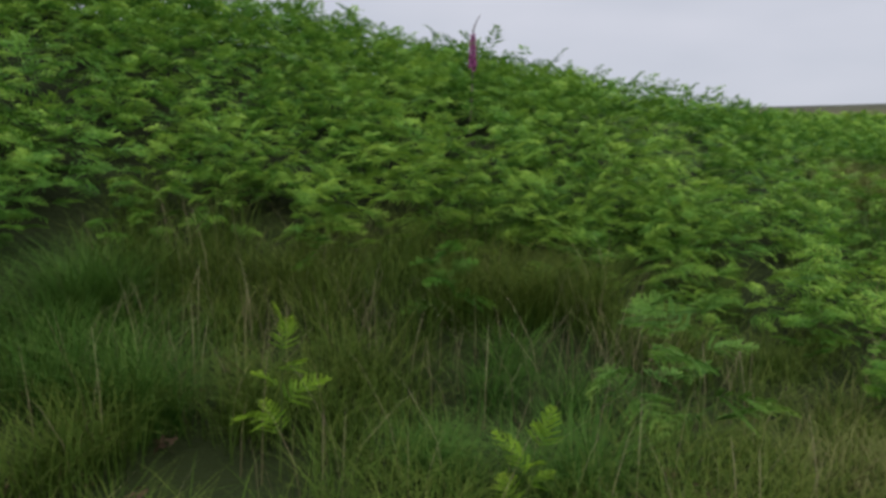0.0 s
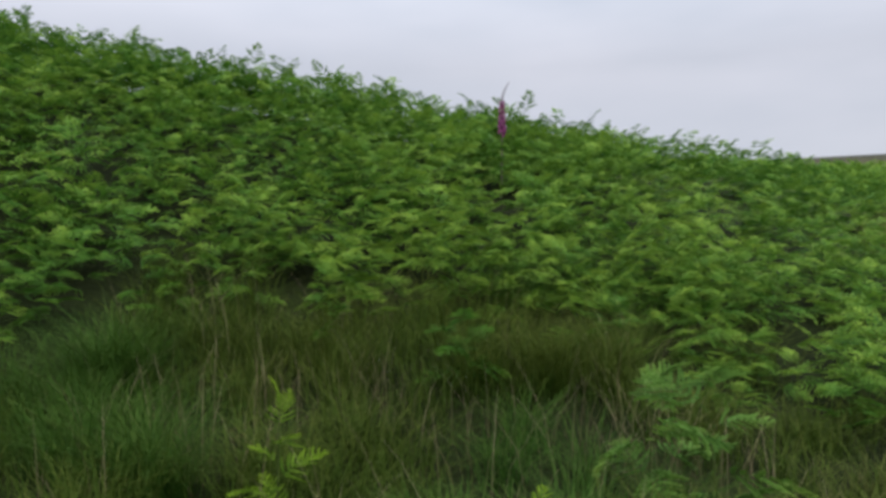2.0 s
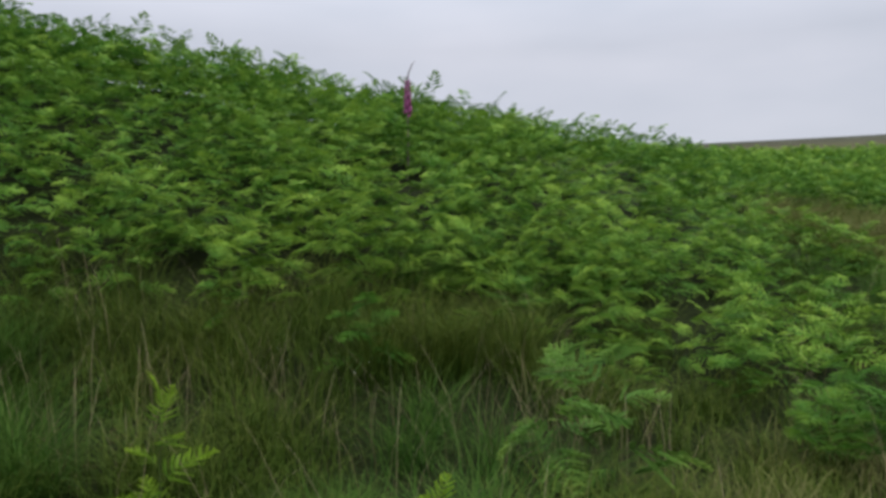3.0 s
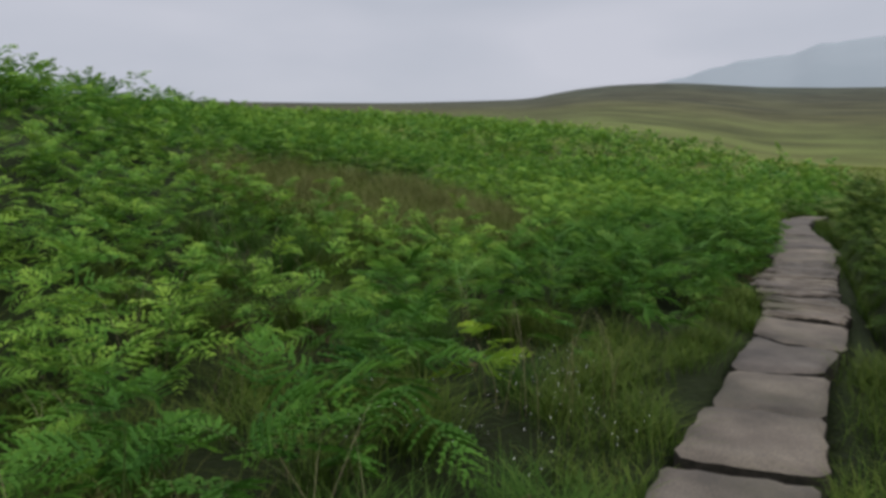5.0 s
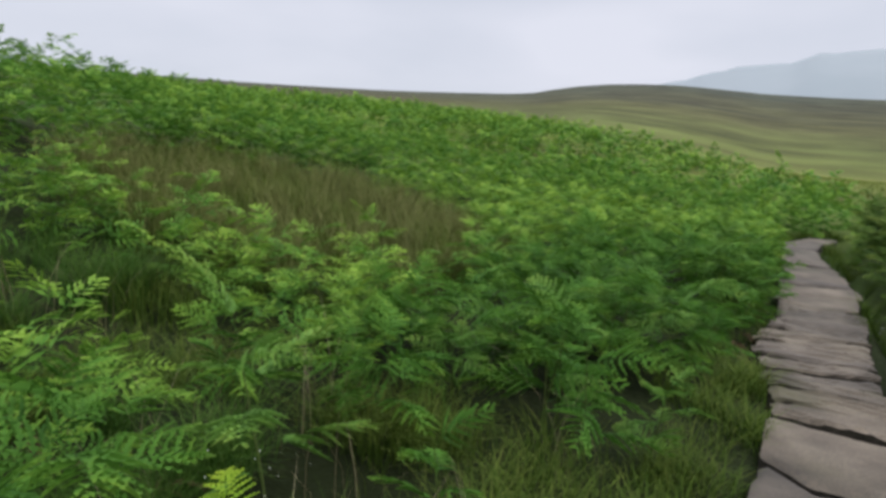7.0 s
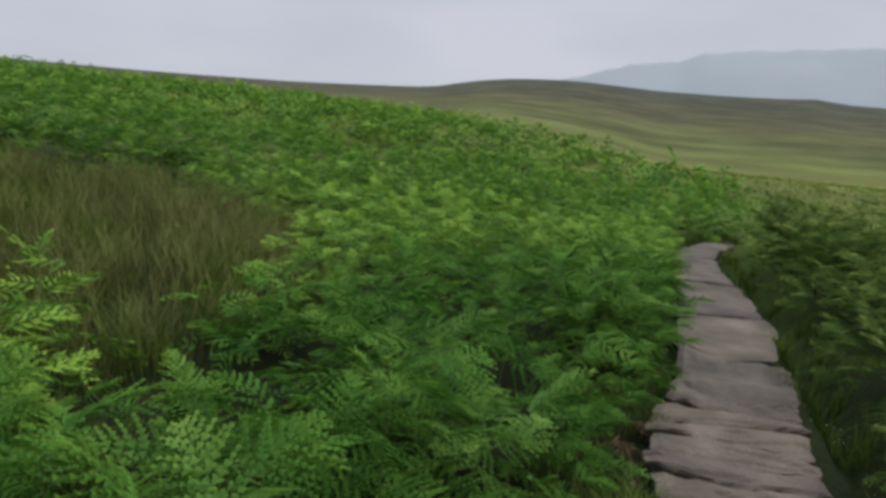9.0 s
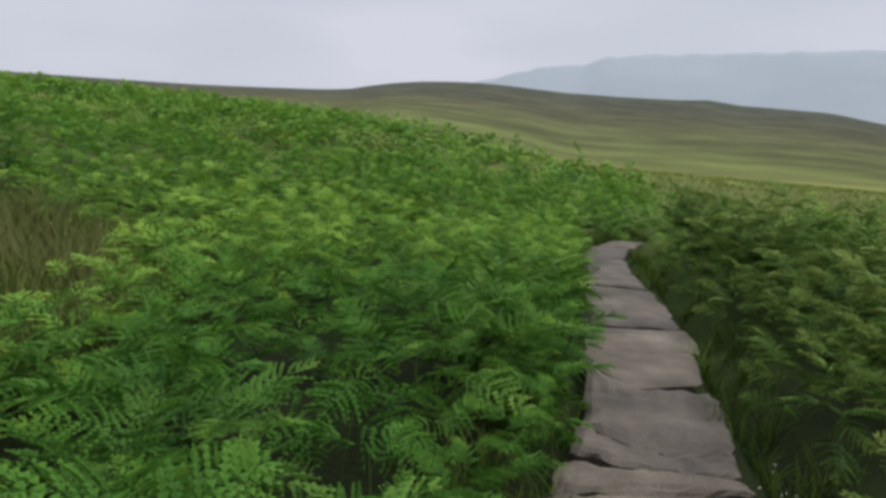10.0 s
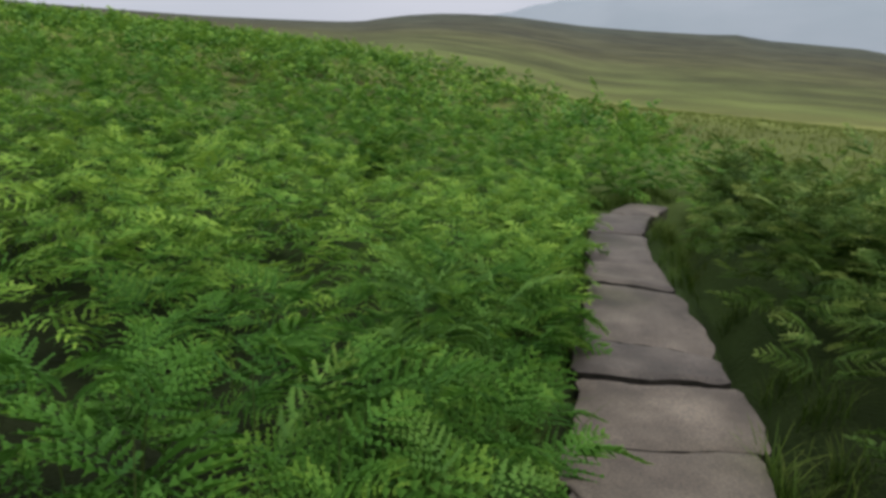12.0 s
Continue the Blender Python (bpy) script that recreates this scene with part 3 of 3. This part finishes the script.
gx, gy = tufts(rng, gx, gy, 80, 0.08)
ok = off_path(gx, gy, 0.33)
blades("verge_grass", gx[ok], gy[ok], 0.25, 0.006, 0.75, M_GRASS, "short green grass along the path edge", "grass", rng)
gx, gy = scatter(rng, -8.8, -2.6, 6.4, 12.8, 14, lambda x, y: (ell(x, y, -5.7, 9.6, 2.7, 2.9) < 1) * 1.0)
half = rng.random(len(gx)) < 0.45
for name, sel, mat, tall, tn, label in (("brown_grass", half, M_BROWN, 0.60, 0.5, "tall brown seeding grass patch among bracken"),
                                        ("patch_grass", ~half, M_GRASS, 0.46, 0.55, "green grass growing through the brown patch")):
    tx, ty = tufts(rng, gx[sel], gy[sel], 75, 0.13)
    blades(name, tx, ty, tall, 0.006, 0.55, mat, label, "grass", rng, tn)
gx, gy = scatter(rng, -5.6, -0.9, -4.5, 6, 4.0, lambda x, y: 1 - bracken_cover(x, y))
gx, gy = tufts(rng, gx, gy, 7, 0.10)
blades("dry_grass_stalks", gx, gy, 0.70, 0.0032, 0.55, M_DRY, "pale dry grass stalks standing in the tussocks", "grass", rng)


gx, gy = scatter(rng, -3.0, -1.2, 0.6, 2.6, 14, lambda x, y: (ell(x, y, -1.95, 1.65, 0.7, 0.8) < 1) * 1.0)
gx, gy = tufts(rng, gx, gy, 70, 0.10)
blades("rusty_grass", gx, gy, 0.36, 0.005, 0.6, M_BROWN, "rusty brown grass tufts near the path", "grass", rng, 0.5)
gx, gy = scatter(rng, -14, 22, 14, 52, 3.2, lambda x, y: sstep(0.5, 0.1, bracken_cover(x, y)) * ((x > 1.2) | (y > 19)))
gx, gy = tufts(rng, gx, gy, 8, 0.22)
blades("meadow_grass", gx, gy, 0.24, 0.026, 1.0, M_MEADOW, "pale yellow-green meadow grass beyond the bracken", "grass", rng, 0.5)


# ---- stone path ----
def slab_mesh(j0, j1, g0, g1, seed, layered):
    """A worn flagstone between two cross joints, each given at its left end, middle and right end: uneven top, rounded rim, broken sides."""
    rng2 = random.Random(seed)
    nu, nv = 17, 13
    top = []
    tilt, lift = rng2.uniform(-0.02, 0.02), rng2.uniform(0.0, 0.022)
    grow_l, grow_r = rng2.uniform(-0.02, 0.03), rng2.uniform(-0.03, 0.03)
    for i in range(nu):
        for j in range(nv):
            u, q = i / (nu - 1), j / (nv - 1)
            ya, yb = float(np.interp(u, (0, 0.4, 1), j0)) + g0, float(np.interp(u, (0, 0.4, 1), j1)) - g1
            y = ya + (yb - ya) * q
            rim = min(u, 1 - u, q * 0.8, (1 - q) * 0.8)
            left, right = float(path_left(y)) - grow_l, float(path_right(y)) + grow_r
            corner = max(0, abs(q - 0.5) - 0.42) * 0.45  # broken-off corners
            x = left + corner + (right - left - 2 * corner) * u
            jag = (2.0 if layered else 1.0) * 0.016 * noise.noise(Vector((x * 11, y * 11, seed))) + 0.035 * noise.noise(Vector((x * 3.4, round(y, 0) * 3.1, 2.0)))
            if i in (0, nu - 1):
                x += 0.6 * jag + 0.035 * noise.noise(Vector((y * 4, seed, 5)))
            if j in (0, nv - 1):
                y += jag
            z = float(ground(float(path_mid(y)), y)) + 0.155 + lift + tilt * (u - 0.5) + 0.010 * noise.noise(Vector((x * 3.0, y * 3.0, seed * 0.7)))
            z += 0.007 * noise.noise(Vector((x * 14, y * 14, 3)))
            if layered:  # split bedding, in ragged steps
                z += 0.045 * math.floor(3 * (0.5 + noise.noise(Vector((x * 1.9, y * 4.6, seed))))) / 3
            z -= 0.020 * max(0, 1 - rim / 0.06) ** 2
            top.append((x, y, z))
    idx = [i * nv + j for i, j in [(i, 0) for i in range(nu)] + [(nu - 1, j) for j in range(1, nv)] + [(i, nv - 1) for i in range(nu - 2, -1, -1)] + [(0, j) for j in range(nv - 2, 0, -1)]]
    verts = list(top) + [top[k] for k in idx] + [(top[k][0], top[k][1], top[k][2] - 0.14) for k in idx]
    faces = [(i * nv + j, (i + 1) * nv + j, (i + 1) * nv + j + 1, i * nv + j + 1) for i in range(nu - 1) for j in range(nv - 1)]
    n = len(idx)
    b = len(top)
    faces += [(b + (k + 1) % n, b + k, b + n + k, b + n + (k + 1) % n) for k in range(n)]
    return verts, faces, (nu - 1) * (nv - 1)


# cross joints along the path: left end, middle, right end, width of the gap, split bedding in the stone beyond it
JOINTS = [(-3.2, -3.15, -3.1, 0.02, False), (-2.2, -2.2, -2.25, 0.02, False), (-1.3, -1.25, -1.2, 0.016, False), (-0.45, -0.5, -0.5, 0.024, False),
          (0.5, 0.55, 0.6, 0.016, False), (1.4, 1.4, 1.35, 0.02, False), (2.3, 2.35, 2.4, 0.02, False), (3.1, 3.15, 3.2, 0.02, False),
          (3.95, 3.98, 4.1, 0.05, False), (4.78, 4.80, 4.88, 0.025, False), (5.56, 5.58, 5.70, 0.032, False), (6.58, 6.38, 6.38, 0.03, False),
          (7.28, 7.22, 7.18, 0.018, True), (7.52, 7.50, 7.48, 0.022, True), (7.80, 7.75, 7.72, 0.014, True), (7.98, 7.96, 8.02, 0.010, True), (8.18, 8.25, 8.30, 0.012, True), (8.50, 8.44, 8.52, 0.010, True),
          (8.62, 8.70, 8.72, 0.012, True), (8.90, 8.95, 8.92, 0.010, True), (9.05, 9.15, 9.25, 0.014, True), (9.42, 9.40, 9.46, 0.012, True), (9.80, 9.62, 9.70, 0.018, True), (10.86, 10.44, 10.60, 0.030, False),
          (11.18, 11.22, 11.32, 0.022, False), (11.86, 11.88, 11.98, 0.040, False), (12.38, 12.42, 12.34, 0.062, False), (13.62, 13.60, 13.52, 0.022, False),
          (14.2, 14.22, 14.30, 0.022, False), (15.4, 15.5, 15.5, 0.014, False), (16.5, 16.5, 16.6, 0.02, False), (17.4, 17.4, 17.3, 0.02, False)]


def build_path():
    path = tagged(new("pavement_path"), "narrow path of worn grey gritstone flagstones", "stone path", kind="structure")
    for k in range(len(JOINTS) - 1):
        v, f, tops = slab_mesh(JOINTS[k][:3], JOINTS[k + 1][:3], JOINTS[k][3] * 0.6, JOINTS[k + 1][3] * 0.6, k, JOINTS[k][4])
        s = mesh_object("flagstone", v, f, M_STONE, smooth=not JOINTS[k][4])
        # slab sides dark for peat stain and for the shade in the joints
        s.data.materials.append(M_PEAT_SHADE)
        s.data.polygons.foreach_set("material_index", [0] * tops + [1] * (len(f) - tops))
        s.parent = path


build_path()


# ---- foxglove on the bank ----
def build_foxglove(x, y, height):
    base = Vector((x, y, float(ground(x, y))))
    fox = tagged(new("foxglove"), "tall pink foxglove spike with a bent bud tip among bracken", "flower")
    fox.location = base

    def axis(q):
        return Vector((0.02 * math.sin(q * 5), 0.10 * max(0, q - 0.82) / 0.18 * max(0, q - 0.82) / 0.18 + 0.015 * q, height * q * (1 - 0.02 * q)))
    v, f = [], []
    for i in range(15):
        q = i / 14
        r = 0.011 * (1.1 - q) + 0.002
        for k in range(6):
            a = k * math.pi / 3
            v.append(tuple(axis(q) + Vector((r * math.cos(a), r * math.sin(a), 0))))
    for i in range(14):
        for k in range(6):
            f.append((i * 6 + k, i * 6 + (k + 1) % 6, i * 6 + 6 + (k + 1) % 6, i * 6 + 6 + k))
    st = mesh_object("stem", v, f, M_BUD, smooth=True)
    st.parent = fox
    prof = [(0.0, 0.006), (0.008, 0.011), (0.024, 0.014), (0.04, 0.019), (0.047, 0.024)]
    bv, bf = [], []
    for d, r in prof:
        for k in range(8):
            a = k * math.pi / 4
            lip = 0.006 if d > 0.045 and k in (5, 6, 7) else 0
            bv.append((d + lip, r * math.cos(a), r * math.sin(a)))
    for i in range(len(prof) - 1):
        for k in range(8):
            bf.append((i * 8 + k, i * 8 + (k + 1) % 8, i * 8 + 8 + (k + 1) % 8, i * 8 + 8 + k))
    bf.append(tuple(range(7, -1, -1)))
    bell = mesh_object("bell_flower", bv, bf, M_FOX, smooth=True, link=False)
    bud = mesh_object("bud", [tuple(0.55 * c for c in p) for p in bv], bf, M_BUD, smooth=True, link=False)
    for i in range(46):
        q = 0.56 + 0.42 * i / 45
        a = i * 2.4
        small = 1.25 - 0.75 * (q - 0.56) / 0.42
        ob = new("bell_flower" if i < 30 else "bud", bell if i < 30 else bud)
        ob.parent = fox
        ob.matrix_basis = Matrix.Translation(axis(q)) @ pose(0, 0, 0, 0, 32 - 26 * (q - 0.56), math.degrees(a)) @ Matrix.Scale(small, 4)
    lv, lf = [], []
    for i in range(7):
        q = i / 6
        w = 0.045 * math.sin(math.pi * min(1, q * 0.95 + 0.05)) + 0.001
        lv += [(0.26 * q, -w, 0.10 * q - 0.16 * q * q), (0.26 * q, 0, 0.10 * q - 0.16 * q * q - 0.012), (0.26 * q, w, 0.10 * q - 0.16 * q * q)]
    for i in range(6):
        lf += [(i * 3, i * 3 + 1, i * 3 + 4, i * 3 + 3), (i * 3 + 1, i * 3 + 2, i * 3 + 5, i * 3 + 4)]
    leaf = mesh_object("leaf", lv, lf, M_BRACKEN, [0.5] * len(lv), link=False)
    for i in range(9):
        ob = new("leaf", leaf)
        ob.parent = fox
        ob.matrix_basis = Matrix.Translation(axis(0.06 + 0.05 * i)) @ pose(0, 0, 0, 0, -25, i * 137.5) @ Matrix.Scale(1.2 - 0.08 * i, 4)


build_foxglove(-7.95, 1.70, 1.56)


# ---- small white flowers in the grass ----
def build_white_flowers():
    rng3 = np.random.default_rng(21)
    spots = [(-1.25, 4.5, 0.42, 60), (-1.0, 3.7, 0.40, 45), (-1.55, 3.4, 0.3, 25), (-3.95, -0.6, 0.12, 3), (-3.85, 0.05, 0.15, 3), (0.55, 9.0, 0.2, 10), (-2.1, 4.9, 0.3, 16)]
    verts, faces, tones = [], [], []
    n = 0
    for cx, cy, r, k in spots:
        for _ in range(k):
            x, y = cx + rng3.normal(0, r * 0.6), cy + rng3.normal(0, r * 0.6)
            z = float(ground(x, y)) + rng3.uniform(0.16, 0.34)
            s = rng3.uniform(0.003, 0.005)
            tilt = rng3.uniform(-0.5, 0.5)
            ring = [(x + s * math.cos(a) * (1 if i % 2 else 0.45), y + s * math.sin(a) * (1 if i % 2 else 0.45), z + tilt * s * math.cos(a)) for i, a in enumerate(np.arange(8) * math.pi / 4)]
            verts.append(np.array([(x, y, z + 0.002)] + ring))
            faces.append(np.array([(0, 1 + i, 1 + (i + 1) % 8) for i in range(8)]) + n)
            tones.append(np.full(9, 0.5))
            n += 9
    tagged(joined("white_wildflowers", verts, faces, tones, M_WHITE), "tiny white wildflowers scattered through the grass", "wildflowers", kind="stuff")


build_white_flowers()


# ---- dead bracken litter ----
def build_litter():
    rng4 = np.random.default_rng(5)
    spots = [(-1.85, 0.15, 0.22, 26), (-1.95, 1.75, 0.35, 30), (-3.4, -1.9, 0.35, 22), (-0.95, 2.9, 0.25, 14), (-3.1, 4.6, 0.4, 20), (-0.5, 8.8, 0.12, 8)]
    verts, faces, tones, n = [], [], [], 0
    for cx, cy, r, k in spots:
        for _ in range(k):
            x, y = cx + rng4.normal(0, r), cy + rng4.normal(0, r)
            tv, tf, tt = LOD[1][int(rng4.integers(8))]
            m = rotations(rng4.uniform(0, 6.28, 1), rng4.uniform(-0.25, 0.2, 1), rng4.uniform(-0.9, 0.9, 1))[0]
            verts.append((tv * (1, 0.45, 1.4)) @ m.T * rng4.uniform(0.25, 0.45) + (x, y, float(ground(x, y)) + rng4.uniform(0.04, 0.12)))
            faces.append(tf + n)
            tones.append(tt + rng4.uniform(-0.3, 0.1))
            n += len(tv)
    tagged(joined("bracken_litter", verts, faces, tones, M_LITTER), "brown withered bracken litter lying in the grass", "dead bracken", kind="stuff")


build_litter()
